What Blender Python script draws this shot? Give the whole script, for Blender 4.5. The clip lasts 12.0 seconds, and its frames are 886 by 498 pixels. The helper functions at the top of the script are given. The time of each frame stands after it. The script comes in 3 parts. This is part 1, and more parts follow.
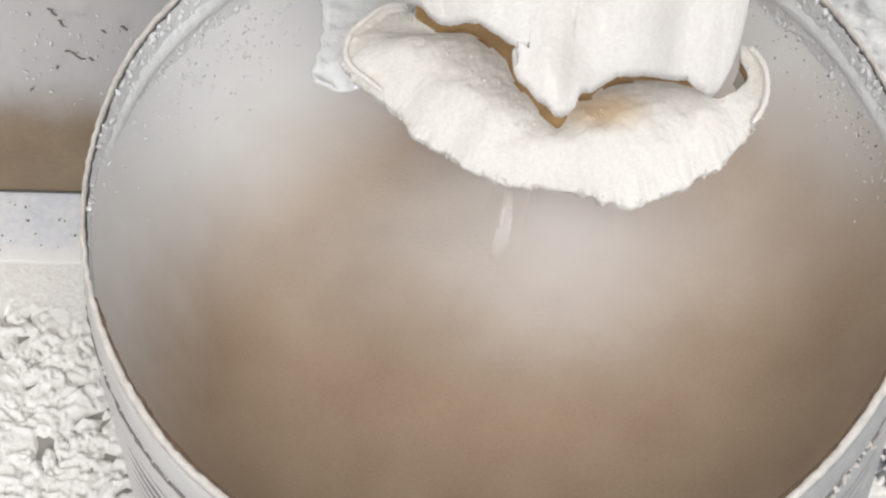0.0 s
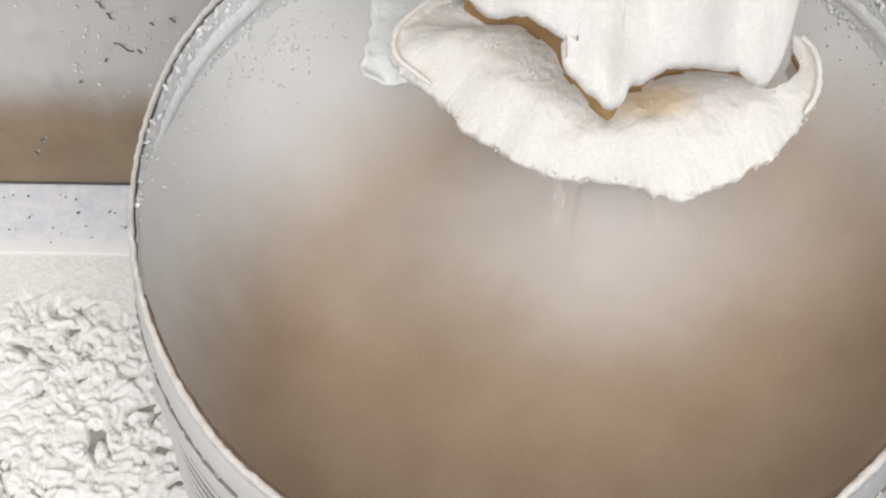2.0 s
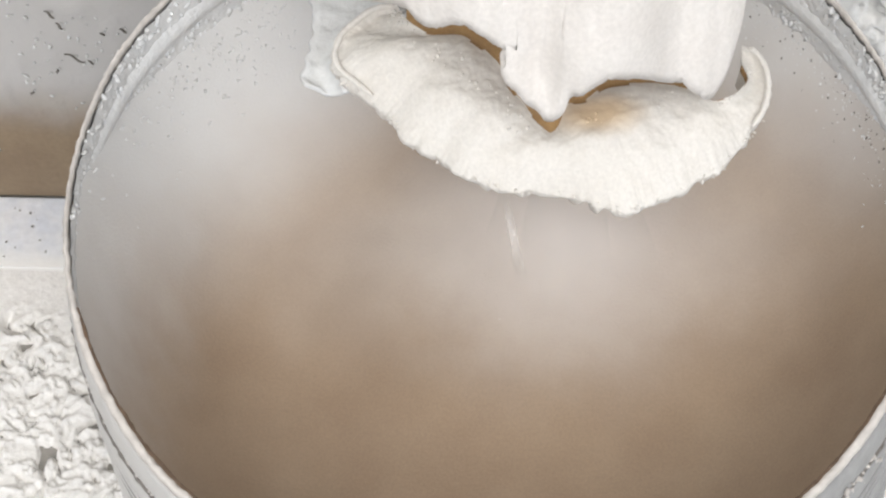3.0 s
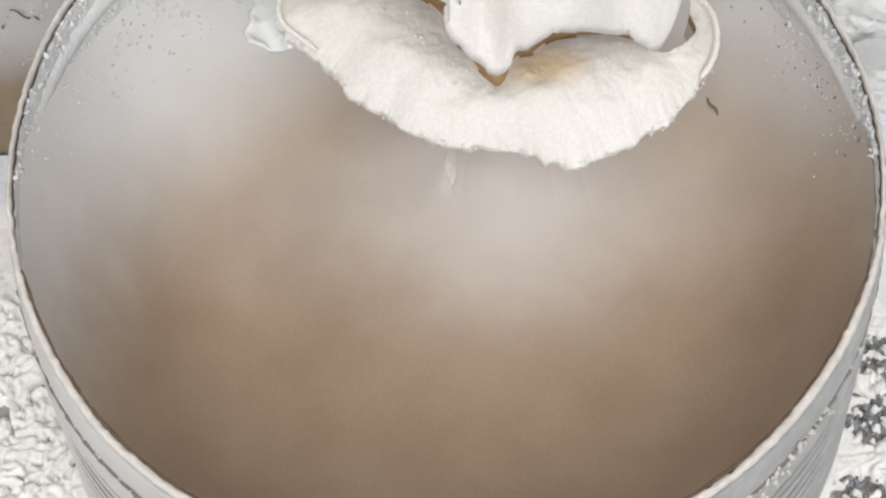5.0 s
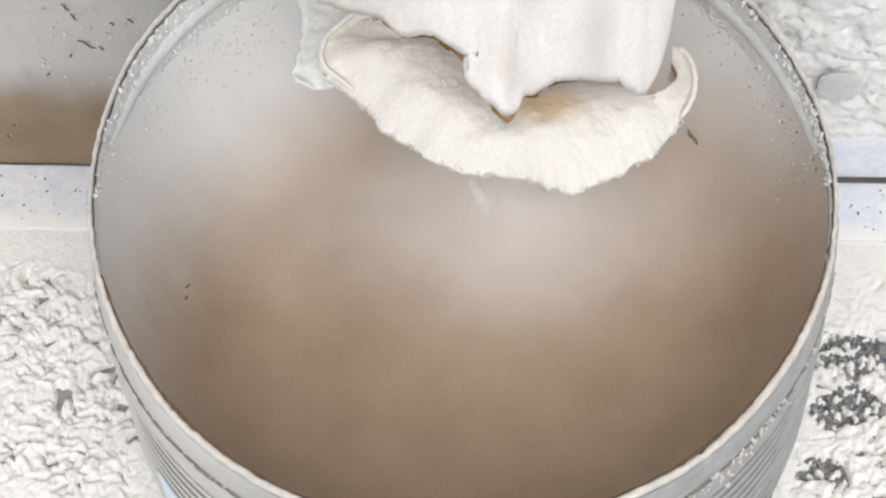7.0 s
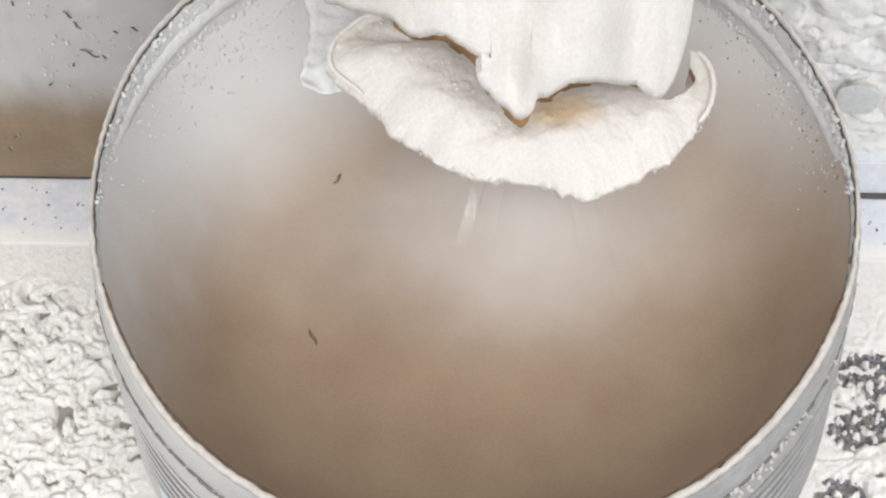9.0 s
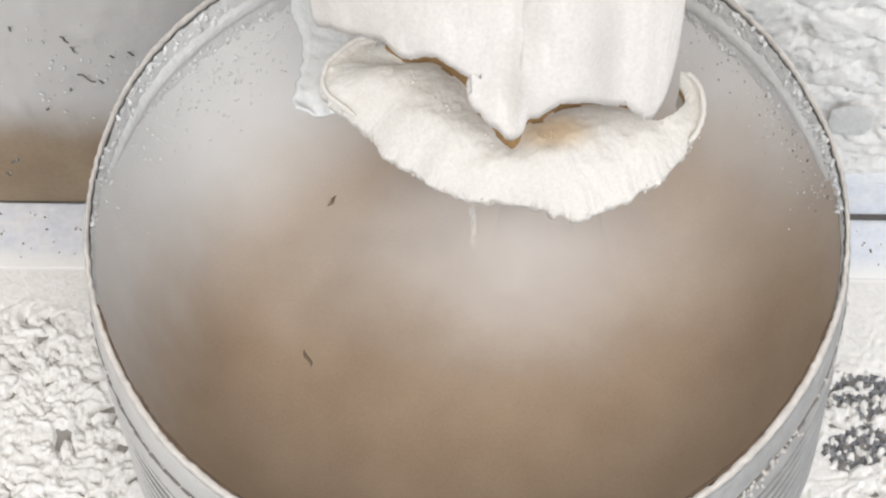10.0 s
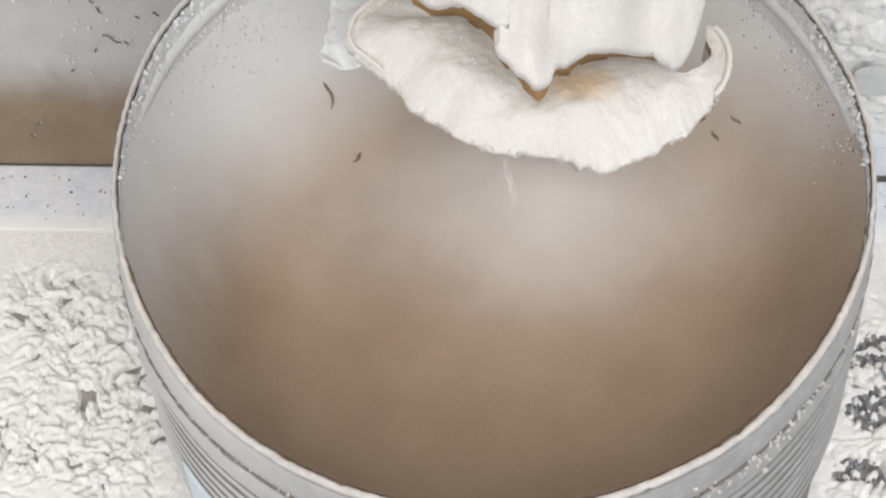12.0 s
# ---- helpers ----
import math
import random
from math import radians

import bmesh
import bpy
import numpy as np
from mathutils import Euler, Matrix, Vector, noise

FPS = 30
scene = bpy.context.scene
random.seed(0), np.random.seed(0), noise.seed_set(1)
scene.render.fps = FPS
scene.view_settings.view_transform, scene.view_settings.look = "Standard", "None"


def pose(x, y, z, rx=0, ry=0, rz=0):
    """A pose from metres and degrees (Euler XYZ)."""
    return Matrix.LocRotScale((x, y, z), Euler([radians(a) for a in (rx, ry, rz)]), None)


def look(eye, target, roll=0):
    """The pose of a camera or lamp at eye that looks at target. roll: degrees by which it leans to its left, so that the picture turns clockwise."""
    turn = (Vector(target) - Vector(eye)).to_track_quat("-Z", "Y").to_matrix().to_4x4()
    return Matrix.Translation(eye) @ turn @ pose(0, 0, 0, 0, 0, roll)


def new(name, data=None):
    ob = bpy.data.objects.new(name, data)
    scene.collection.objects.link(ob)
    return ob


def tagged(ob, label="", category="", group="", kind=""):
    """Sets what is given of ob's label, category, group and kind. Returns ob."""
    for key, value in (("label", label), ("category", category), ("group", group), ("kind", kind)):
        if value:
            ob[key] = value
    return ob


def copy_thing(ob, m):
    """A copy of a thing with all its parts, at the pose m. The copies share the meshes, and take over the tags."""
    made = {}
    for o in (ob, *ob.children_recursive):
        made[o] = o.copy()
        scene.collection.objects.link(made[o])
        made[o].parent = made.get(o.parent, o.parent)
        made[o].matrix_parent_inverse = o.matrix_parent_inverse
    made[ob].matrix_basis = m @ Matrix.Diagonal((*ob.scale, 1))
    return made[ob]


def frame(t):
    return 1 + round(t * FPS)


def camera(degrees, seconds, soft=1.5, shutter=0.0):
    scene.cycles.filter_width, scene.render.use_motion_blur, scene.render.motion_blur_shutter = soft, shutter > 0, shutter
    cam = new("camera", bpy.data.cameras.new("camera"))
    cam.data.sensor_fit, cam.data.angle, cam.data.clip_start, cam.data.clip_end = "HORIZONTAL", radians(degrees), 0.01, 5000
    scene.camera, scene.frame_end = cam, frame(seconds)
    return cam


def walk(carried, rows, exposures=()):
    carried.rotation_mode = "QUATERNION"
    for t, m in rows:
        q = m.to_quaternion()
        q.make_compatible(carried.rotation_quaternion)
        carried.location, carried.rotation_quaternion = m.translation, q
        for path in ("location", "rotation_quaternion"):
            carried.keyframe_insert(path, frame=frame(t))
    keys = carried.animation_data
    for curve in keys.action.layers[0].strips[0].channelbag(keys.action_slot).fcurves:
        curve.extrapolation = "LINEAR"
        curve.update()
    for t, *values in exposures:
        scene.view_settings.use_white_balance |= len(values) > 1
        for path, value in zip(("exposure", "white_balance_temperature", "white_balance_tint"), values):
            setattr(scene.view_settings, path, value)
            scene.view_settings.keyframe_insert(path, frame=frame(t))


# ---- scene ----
cam = camera(20, 12.0, soft=2.3)
walk(cam, [
    (0, pose(-0.0000, -0.4983, 1.1043, 30.685, 0.510, 1.801)),
    (0.3, pose(-0.0050, -0.4978, 1.1090, 30.559, 0.303, 1.496)),
    (0.5, pose(-0.0082, -0.4975, 1.1121, 30.257, 0.358, 1.408)),
    (0.8, pose(-0.0001, -0.4917, 1.1058, 29.880, 0.901, 2.097)),
    (1, pose(0.0053, -0.4878, 1.1016, 29.858, 1.073, 2.446)),
    (1.3, pose(0.0019, -0.4920, 1.1068, 29.969, 1.308, 2.311)),
    (1.5, pose(-0.0003, -0.4948, 1.1102, 29.952, 1.482, 2.231)),
    (1.8, pose(0.0007, -0.4917, 1.1055, 30.076, 1.628, 2.091)),
    (2, pose(0.0014, -0.4897, 1.1025, 30.157, 1.809, 2.047)),
    (2.3, pose(0.0042, -0.4969, 1.1067, 30.827, 1.485, 2.112)),
    (2.5, pose(0.0060, -0.5017, 1.1096, 31.094, 1.328, 2.189)),
    (2.7, pose(0.0149, -0.4966, 1.1025, 30.944, 1.544, 2.362)),
    (4.3, pose(0.0390, -0.4195, 1.0210, 29.346, 2.487, 1.278)),
    (4.5, pose(0.0414, -0.4267, 1.0222, 29.077, 2.126, 1.028)),
    (4.7, pose(0.0379, -0.4446, 1.0450, 28.946, 1.972, 1.180)),
    (5, pose(0.0327, -0.4715, 1.0792, 29.237, 1.632, 1.346)),
    (5.2, pose(0.0165, -0.5364, 1.1887, 28.990, 0.787, 0.847)),
    (5.5, pose(0.0262, -0.5535, 1.2309, 29.021, 0.676, 1.493)),
    (5.8, pose(0.0233, -0.5556, 1.2500, 28.800, 0.659, 1.619)),
    (6, pose(0.0213, -0.5570, 1.2627, 28.695, 0.855, 1.817)),
    (6.3, pose(0.0259, -0.5509, 1.2621, 28.574, 0.948, 1.693)),
    (6.5, pose(0.0290, -0.5469, 1.2617, 28.261, 1.090, 1.654)),
    (6.7, pose(0.0321, -0.5430, 1.2473, 28.547, 1.340, 1.824)),
    (8.3, pose(0.0299, -0.5287, 1.1916, 29.251, 1.499, 1.888)),
    (8.5, pose(0.0299, -0.5287, 1.1916, 29.317, 1.707, 2.004)),
    (8.7, pose(0.0296, -0.5312, 1.1913, 29.324, 1.692, 2.086)),
    (9, pose(0.0290, -0.5348, 1.1908, 29.753, 1.430, 2.074)),
    (9.2, pose(0.0293, -0.5356, 1.1911, 29.838, 1.439, 2.031)),
    (9.5, pose(0.0298, -0.5366, 1.1916, 29.890, 1.564, 2.032)),
    (9.8, pose(0.0330, -0.5394, 1.1937, 30.245, 1.612, 1.978)),
    (10, pose(0.0351, -0.5412, 1.1951, 30.411, 1.668, 1.956)),
    (10.3, pose(0.0368, -0.5439, 1.1934, 30.496, 1.608, 1.681)),
    (10.5, pose(0.0379, -0.5456, 1.1923, 30.293, 1.995, 1.750)),
    (10.8, pose(0.0356, -0.5477, 1.1940, 30.514, 1.942, 1.881)),
    (11, pose(0.0340, -0.5491, 1.1951, 30.703, 1.774, 1.889)),
    (11.2, pose(0.0313, -0.5511, 1.1929, 30.700, 1.833, 1.843)),
    (11.5, pose(0.0273, -0.5542, 1.1895, 30.192, 2.028, 1.836)),
    (11.7, pose(0.0283, -0.5552, 1.1895, 30.235, 2.118, 2.007)),
    (12, pose(0.0298, -0.5567, 1.1896, 30.215, 1.942, 2.080)),
], exposures=[(0, 0.0), (4.2, 0.0), (4.8, -0.06), (5.6, 0.0), (10.6, 0.0), (11.3, -0.12), (12, -0.13)])

# ---- light: overcast day through the open front of an added, unseen shed ----
world = bpy.data.worlds.new("sky")
scene.world = world
world.use_nodes = True
wn = world.node_tree.nodes
sky = wn.new("ShaderNodeTexSky")
sky.sky_type, sky.sun_disc = "NISHITA", False
sky.sun_elevation, sky.sun_rotation = radians(55), radians(172)
world.node_tree.links.new(sky.outputs[0], wn["Background"].inputs[0])
wn["Background"].inputs[1].default_value = 0.1

sun = new("sun", bpy.data.lights.new("sun", "SUN"))
sun.data.energy, sun.data.angle, sun.data.color = 1.25, radians(35), (1.0, 0.95, 0.88)
sun.matrix_world = look((0.22, -1.50, 2.45), (0, 0, 0.3))

day = new("daylight", bpy.data.lights.new("daylight", "AREA"))
day.data.shape, day.data.size, day.data.size_y = "RECTANGLE", 2.6, 2.0
day.data.energy, day.data.color = 29.5, (1.0, 0.99, 0.98)
day.matrix_world = look((0.0, -0.86, 1.60), (0.0, 0.6, 0.88))


# ---- materials ----
def material(name, color, rough=0.8, second=None, scale=40.0, amount=0.5, fine=400.0, bump=0.2, depth=0.001, metal=0.0):
    """A surface with two scales of colour variation and a fine relief, in metres of the thing."""
    m = bpy.data.materials.new(name)
    m.use_nodes = True
    nt = m.node_tree
    n, l = nt.nodes, nt.links
    bsdf = n["Principled BSDF"]
    bsdf.inputs["Roughness"].default_value = rough
    bsdf.inputs["Metallic"].default_value = metal
    co = n.new("ShaderNodeTexCoord")
    big, small = n.new("ShaderNodeTexNoise"), n.new("ShaderNodeTexNoise")
    for node, s in ((big, scale), (small, fine)):
        node.inputs["Scale"].default_value, node.inputs["Detail"].default_value = s, 5
        l.new(co.outputs["Object"], node.inputs["Vector"])
    ramp = n.new("ShaderNodeMapRange")
    ramp.inputs[1].default_value, ramp.inputs[2].default_value = 0.35, 0.65
    l.new(big.outputs[0], ramp.inputs[0])
    mix = n.new("ShaderNodeMix")
    mix.data_type = "RGBA"
    mix.inputs[6].default_value = (*color, 1)
    mix.inputs[7].default_value = (*(second or [c * 0.8 for c in color]), 1)
    part_of = n.new("ShaderNodeMath")
    part_of.operation = "MULTIPLY"
    part_of.inputs[1].default_value = amount
    l.new(ramp.outputs[0], part_of.inputs[0])
    l.new(part_of.outputs[0], mix.inputs[0])
    grain = n.new("ShaderNodeMix")
    grain.data_type, grain.blend_type = "RGBA", "MULTIPLY"
    grain.inputs[0].default_value = 0.25
    l.new(mix.outputs[2], grain.inputs[6])
    l.new(small.outputs[0], grain.inputs[7])
    l.new(grain.outputs[2], bsdf.inputs["Base Color"])
    b = n.new("ShaderNodeBump")
    b.inputs["Strength"].default_value, b.inputs["Distance"].default_value = bump, depth
    l.new(small.outputs[0], b.inputs["Height"])
    l.new(b.outputs[0], bsdf.inputs["Normal"])
    return m


FLOUR = material("flour_crust", (0.93, 0.915, 0.885), 0.9, (0.76, 0.73, 0.68), 160, 0.22, 420, 0.35, 0.002)
WHITEWASH = material("whitewash", (0.93, 0.92, 0.89), 0.85, (0.78, 0.79, 0.79), 60, 0.6, 260, 0.5, 0.002)
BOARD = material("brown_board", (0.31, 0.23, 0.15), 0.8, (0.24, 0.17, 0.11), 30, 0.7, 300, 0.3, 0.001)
TILE = material("pale_blue_tile", (0.78, 0.82, 0.89), 0.5, (0.90, 0.91, 0.93), 90, 0.8, 300, 0.3, 0.001)
JOINT = material("dark_joint", (0.12, 0.11, 0.10), 0.9)
PLASTIC = material("dusty_grey_plastic", (0.30, 0.30, 0.295), 0.55, (0.40, 0.40, 0.395), 90, 0.7, 300, 0.25, 0.0008)
RIM = material("worn_pale_rim", (0.66, 0.62, 0.575), 0.7, (0.46, 0.43, 0.40), 130, 0.7, 500, 0.3, 0.0006)
# dark plastic: the shade between the ribs is put into its colour
GROOVE_SHADE = material("groove_shade_plastic", (0.15, 0.147, 0.142), 0.7, (0.26, 0.25, 0.24), 80, 0.7, 300, 0.3, 0.001)
FILM = material("flour_film", (0.73, 0.735, 0.725), 0.85, (0.65, 0.655, 0.65), 40, 0.7, 350, 0.5, 0.0015)
MEAL = material("wholemeal", (0.358, 0.266, 0.186), 0.95, (0.302, 0.217, 0.148), 30, 0.75, 900, 0.3, 0.0006)
CLOTH = material("floury_cloth", (0.745, 0.71, 0.67), 0.95, (0.70, 0.655, 0.61), 45, 0.6, 600, 0.3, 0.001)
LIP = material("floury_lip", (0.765, 0.735, 0.685), 0.95, (0.72, 0.68, 0.62), 60, 0.6, 700, 0.2, 0.0008)
# brown of the cloth gaps: shade put into the colour, with stuck meal
CREASE = material("brown_shade", (0.36, 0.22, 0.095), 0.95, (0.26, 0.155, 0.07), 120, 0.7, 700, 0.4, 0.001)
# dark brown that stands for the shade just inside the front rim
RIM_SHADE = material("rim_shade_brown", (0.13, 0.085, 0.055), 0.95, (0.22, 0.145, 0.095), 160, 0.7, 700, 0.4, 0.001)
GRIT = material("dark_grit", (0.13, 0.13, 0.145), 0.7, (0.40, 0.41, 0.43), 260, 0.8, 700, 0.4, 0.001)
BRAN = material("brown_bran", (0.23, 0.17, 0.12), 0.8, (0.16, 0.115, 0.08), 300, 0.6)
LABEL = material("pale_blue_label", (0.62, 0.74, 0.80), 0.5, (0.72, 0.78, 0.80), 60, 0.6)
STONE = material("grey_stone", (0.36, 0.34, 0.31), 0.85, (0.22, 0.21, 0.20), 120, 0.8, 500, 0.4, 0.001)
CHIP = material("dark_chip", (0.16, 0.145, 0.13), 0.9, (0.24, 0.22, 0.20), 300, 0.7)
GROUND = material("earth", (0.36, 0.31, 0.25), 0.95, (0.28, 0.24, 0.19), 2, 0.8, 40)


def tinted(m, color, at, near, far, most=0.9):
    """A second colour over the surface m, full inside near metres of the place at and thinning to none at far, with an
    uneven border.
    """
    n, l = m.node_tree.nodes, m.node_tree.links
    bsdf = n["Principled BSDF"]
    old = bsdf.inputs["Base Color"].links[0].from_socket
    co, away, size = n.new("ShaderNodeTexCoord"), n.new("ShaderNodeVectorMath"), n.new("ShaderNodeVectorMath")
    away.operation, size.operation = "MULTIPLY_ADD", "LENGTH"
    away.inputs[1].default_value = at[1]
    away.inputs[2].default_value = [-a * b for a, b in zip(*at)]
    l.new(co.outputs["Object"], away.inputs[0])
    l.new(away.outputs[0], size.inputs[0])
    rough = n.new("ShaderNodeTexNoise")
    rough.inputs["Scale"].default_value, rough.inputs["Detail"].default_value = 35, 4
    l.new(co.outputs["Object"], rough.inputs["Vector"])
    add = n.new("ShaderNodeMath")
    add.operation = "MULTIPLY_ADD"
    add.inputs[1].default_value = abs(far - near) * 0.3
    l.new(rough.outputs[0], add.inputs[0])
    l.new(size.outputs["Value"], add.inputs[2])
    ramp = n.new("ShaderNodeMapRange")
    ramp.interpolation_type = "SMOOTHSTEP"
    shift = abs(far - near) * 0.15
    ramp.inputs[1].default_value, ramp.inputs[2].default_value = near + shift, far + shift
    ramp.inputs[3].default_value, ramp.inputs[4].default_value = most, 0.0
    l.new(add.outputs[0], ramp.inputs[0])
    mix = n.new("ShaderNodeMix")
    mix.data_type = "RGBA"
    mix.inputs[7].default_value = (*color, 1)
    l.new(ramp.outputs[0], mix.inputs[0])
    l.new(old, mix.inputs[6])
    l.new(mix.outputs[2], bsdf.inputs["Base Color"])


# the mound is paler under the spout and greyer up the wall at the back and sides; dust lies over the upper edge of the
# board
tinted(MEAL, (0.57, 0.54, 0.515), ((0.016, 0.044, 0), (0.5, 1.25, 0)), 0.012, 0.100, 0.38)
tinted(MEAL, (0.61, 0.58, 0.555), ((0.023, 0.034, 0), (1, 1, 0)), -0.012, 0.085, 0.62)
tinted(MEAL, (0.60, 0.60, 0.59), ((0.016, -0.045, 0), (1, 1, 0)), 0.190, 0.128, 0.95)
tinted(LIP, (0.66, 0.50, 0.32), ((0.036, 0.020, 0), (1, 1.6, 0)), 0.004, 0.022)
tinted(BOARD, (0.50, 0.488, 0.478), ((0, 0, 0.35), (0, 0, 1)), 0.234, 0.292, 1.0)
tinted(PLASTIC, (0.56, 0.545, 0.525), ((-0.15, -0.09, 0), (1, 1, 0)), 0.02, 0.15, 0.8)
tinted(TILE, (0.88, 0.87, 0.84), ((0, 0.1405, 0), (0, 1, 0)), 0.001, 0.016)


def dust_material(name, density, scale):
    """Thin airborne flour: white, mostly see-through, uneven, thinning out downwards."""
    m = bpy.data.materials.new(name)
    m.use_nodes = True
    n, l = m.node_tree.nodes, m.node_tree.links
    n.remove(n["Principled BSDF"])
    white, clear, mix = n.new("ShaderNodeBsdfDiffuse"), n.new("ShaderNodeBsdfTransparent"), n.new("ShaderNodeMixShader")
    through_light, both = n.new("ShaderNodeBsdfTranslucent"), n.new("ShaderNodeAddShader")
    through_light.inputs[0].default_value = (0.6, 0.58, 0.56, 1)
    l.new(white.outputs[0], both.inputs[0])
    l.new(through_light.outputs[0], both.inputs[1])
    white.inputs[0].default_value = (0.6, 0.58, 0.56, 1)
    co, sep = n.new("ShaderNodeTexCoord"), n.new("ShaderNodeSeparateXYZ")
    l.new(co.outputs["Generated"], sep.inputs[0])
    noise_node = n.new("ShaderNodeTexNoise")
    noise_node.inputs["Scale"].default_value = scale
    l.new(co.outputs["Generated"], noise_node.inputs["Vector"])
    lower, upper, rise = n.new("ShaderNodeMapRange"), n.new("ShaderNodeMapRange"), n.new("ShaderNodeMath")
    lower.interpolation_type = upper.interpolation_type = "SMOOTHSTEP"
    lower.inputs[2].default_value = 0.6
    upper.inputs[1].default_value, upper.inputs[2].default_value = 1.0, 0.6
    l.new(sep.outputs[2], lower.inputs[0])
    l.new(sep.outputs[2], upper.inputs[0])
    rise.operation = "MULTIPLY"
    l.new(lower.outputs[0], rise.inputs[0])
    l.new(upper.outputs[0], rise.inputs[1])
    thick = n.new("ShaderNodeMath")
    thick.operation = "MULTIPLY"
    l.new(rise.outputs[0], thick.inputs[0])
    l.new(noise_node.outputs[0], thick.inputs[1])
    amount = n.new("ShaderNodeMath")
    amount.operation = "MULTIPLY"
    amount.inputs[1].default_value = density
    l.new(thick.outputs[0], amount.inputs[0])
    l.new(amount.outputs[0], mix.inputs[0])
    l.new(clear.outputs[0], mix.inputs[1])
    l.new(both.outputs[0], mix.inputs[2])
    l.new(mix.outputs[0], n["Material Output"].inputs[0])
    return m


DUST = dust_material("flour_dust", 0.10, 2.2)
STREAM = dust_material("flour_stream", 0.42, 4.0)


# ---- building helpers ----
def mesh_object(name, verts, faces, mat, parent=None, smooth=True, label=""):
    me = bpy.data.meshes.new(name)
    me.from_pydata([tuple(v) for v in verts], [], faces)
    me.materials.append(mat)
    if smooth:
        me.polygons.foreach_set("use_smooth", [True] * len(me.polygons))
    me.update()
    ob = new(name, me)
    if parent:
        ob.parent = parent
    return tagged(ob, label)


def box(name, lo, hi, mat, parent=None, bevel=0.0, label=""):
    bm = bmesh.new()
    bmesh.ops.create_cube(bm, size=1)
    for v in bm.verts:
        v.co = [lo[i] + (v.co[i] + 0.5) * (hi[i] - lo[i]) for i in range(3)]
    if bevel:
        bmesh.ops.bevel(bm, geom=bm.edges[:], offset=bevel, segments=2, affect="EDGES")
    me = bpy.data.meshes.new(name)
    bm.to_mesh(me)
    bm.free()
    me.materials.append(mat)
    ob = new(name, me)
    if parent:
        ob.parent = parent
    return tagged(ob, label)


def grid_faces(rows, cols, wrap=False):
    return [(i * cols + j, i * cols + (j + 1) % cols, (i + 1) * cols + (j + 1) % cols, (i + 1) * cols + j)
            for i in range(rows - 1) for j in range(cols if wrap else cols - 1)]


def oval(a):
    """How far the soft pail bulges beyond a true circle at the angle a."""
    return 0.0024 * math.exp(-((a % (2 * math.pi) - 2.72) / 0.34) ** 2)


def lathe(name, profile, mat, parent=None, steps=160, closed=False, label="", wobble=0.0, fine=0.0):
    """A ring or vessel turned round the z axis from (radius, height) pairs."""
    ring = [(2 * math.pi * j / steps) for j in range(steps)]
    verts = []
    for r, z in profile:
        for a in ring:
            w = wobble * noise.noise((3 * math.cos(a), 3 * math.sin(a), z * 40)) + fine * noise.noise((70 * math.cos(a), 70 * math.sin(a), z * 200))
            q = r + w + oval(a) * min(1, r / 0.14)
            verts.append((q * math.cos(a), q * math.sin(a), z + w * 0.5))
    faces = grid_faces(len(profile), steps, True)
    if closed:
        k = (len(profile) - 1) * steps
        faces += [(k + j, k + (j + 1) % steps, (j + 1) % steps, j) for j in range(steps)]
    return mesh_object(name, verts, faces, mat, parent, True, label)


def smooth_line(points, count):
    """Even steps along a smooth curve through the points."""
    pts = [Vector(p) for p in points]
    pts = [2 * pts[0] - pts[1], *pts, 2 * pts[-1] - pts[-2]]
    out = []
    for i in range(count):
        s = i / (count - 1) * (len(pts) - 3)
        k = min(int(s), len(pts) - 4)
        t = s - k
        a, b, c, d = pts[k:k + 4]
        out.append(0.5 * (2 * b + (c - a) * t + (2 * a - 5 * b + 4 * c - d) * t * t + (3 * b - a - 3 * c + d) * t ** 3))
    return out


def lumps(name, places, mat, parent=None, seed=1, label=""):
    """Many small uneven crumbs in one mesh. places: centre, size."""
    rng = random.Random(seed)
    bm = bmesh.new()
    bmesh.ops.create_icosphere(bm, subdivisions=1, radius=1)
    base = [v.co.copy() for v in bm.verts]
    tris = [[v.index for v in f.verts] for f in bm.faces]
    bm.free()
    verts, faces = [], []
    for c, s in places:
        k = len(verts)
        m = Euler((rng.random() * 6, rng.random() * 6, rng.random() * 6)).to_matrix()
        sx = Vector((s * rng.uniform(0.6, 1.8), s * rng.uniform(0.5, 1.0), s * rng.uniform(0.4, 0.8)))
        for b in base:
            q = b * rng.uniform(0.75, 1.2)
            verts.append(Vector(c) + m @ Vector((q.x * sx.x, q.y * sx.y, q.z * sx.z)))
        faces += [[k + i for i in f] for f in tris]
    return mesh_object(name, verts, faces, mat, parent, True, label)


def spaced(lo, hi, fine_lo, fine_hi, step, coarse):
    """Grid lines, close together in the middle stretch and wide apart outside it."""
    out = [lo + (fine_lo - lo) * i / coarse for i in range(coarse)]
    k = int((fine_hi - fine_lo) / step)
    out += [fine_lo + (fine_hi - fine_lo) * i / k for i in range(k + 1)]
    return out + [fine_hi + (hi - fine_hi) * (i + 1) / coarse for i in range(coarse)]


def step_up(v, lo, hi):
    k = max(0.0, min(1.0, (v - lo) / (hi - lo)))
    return k * k * (3 - 2 * k)


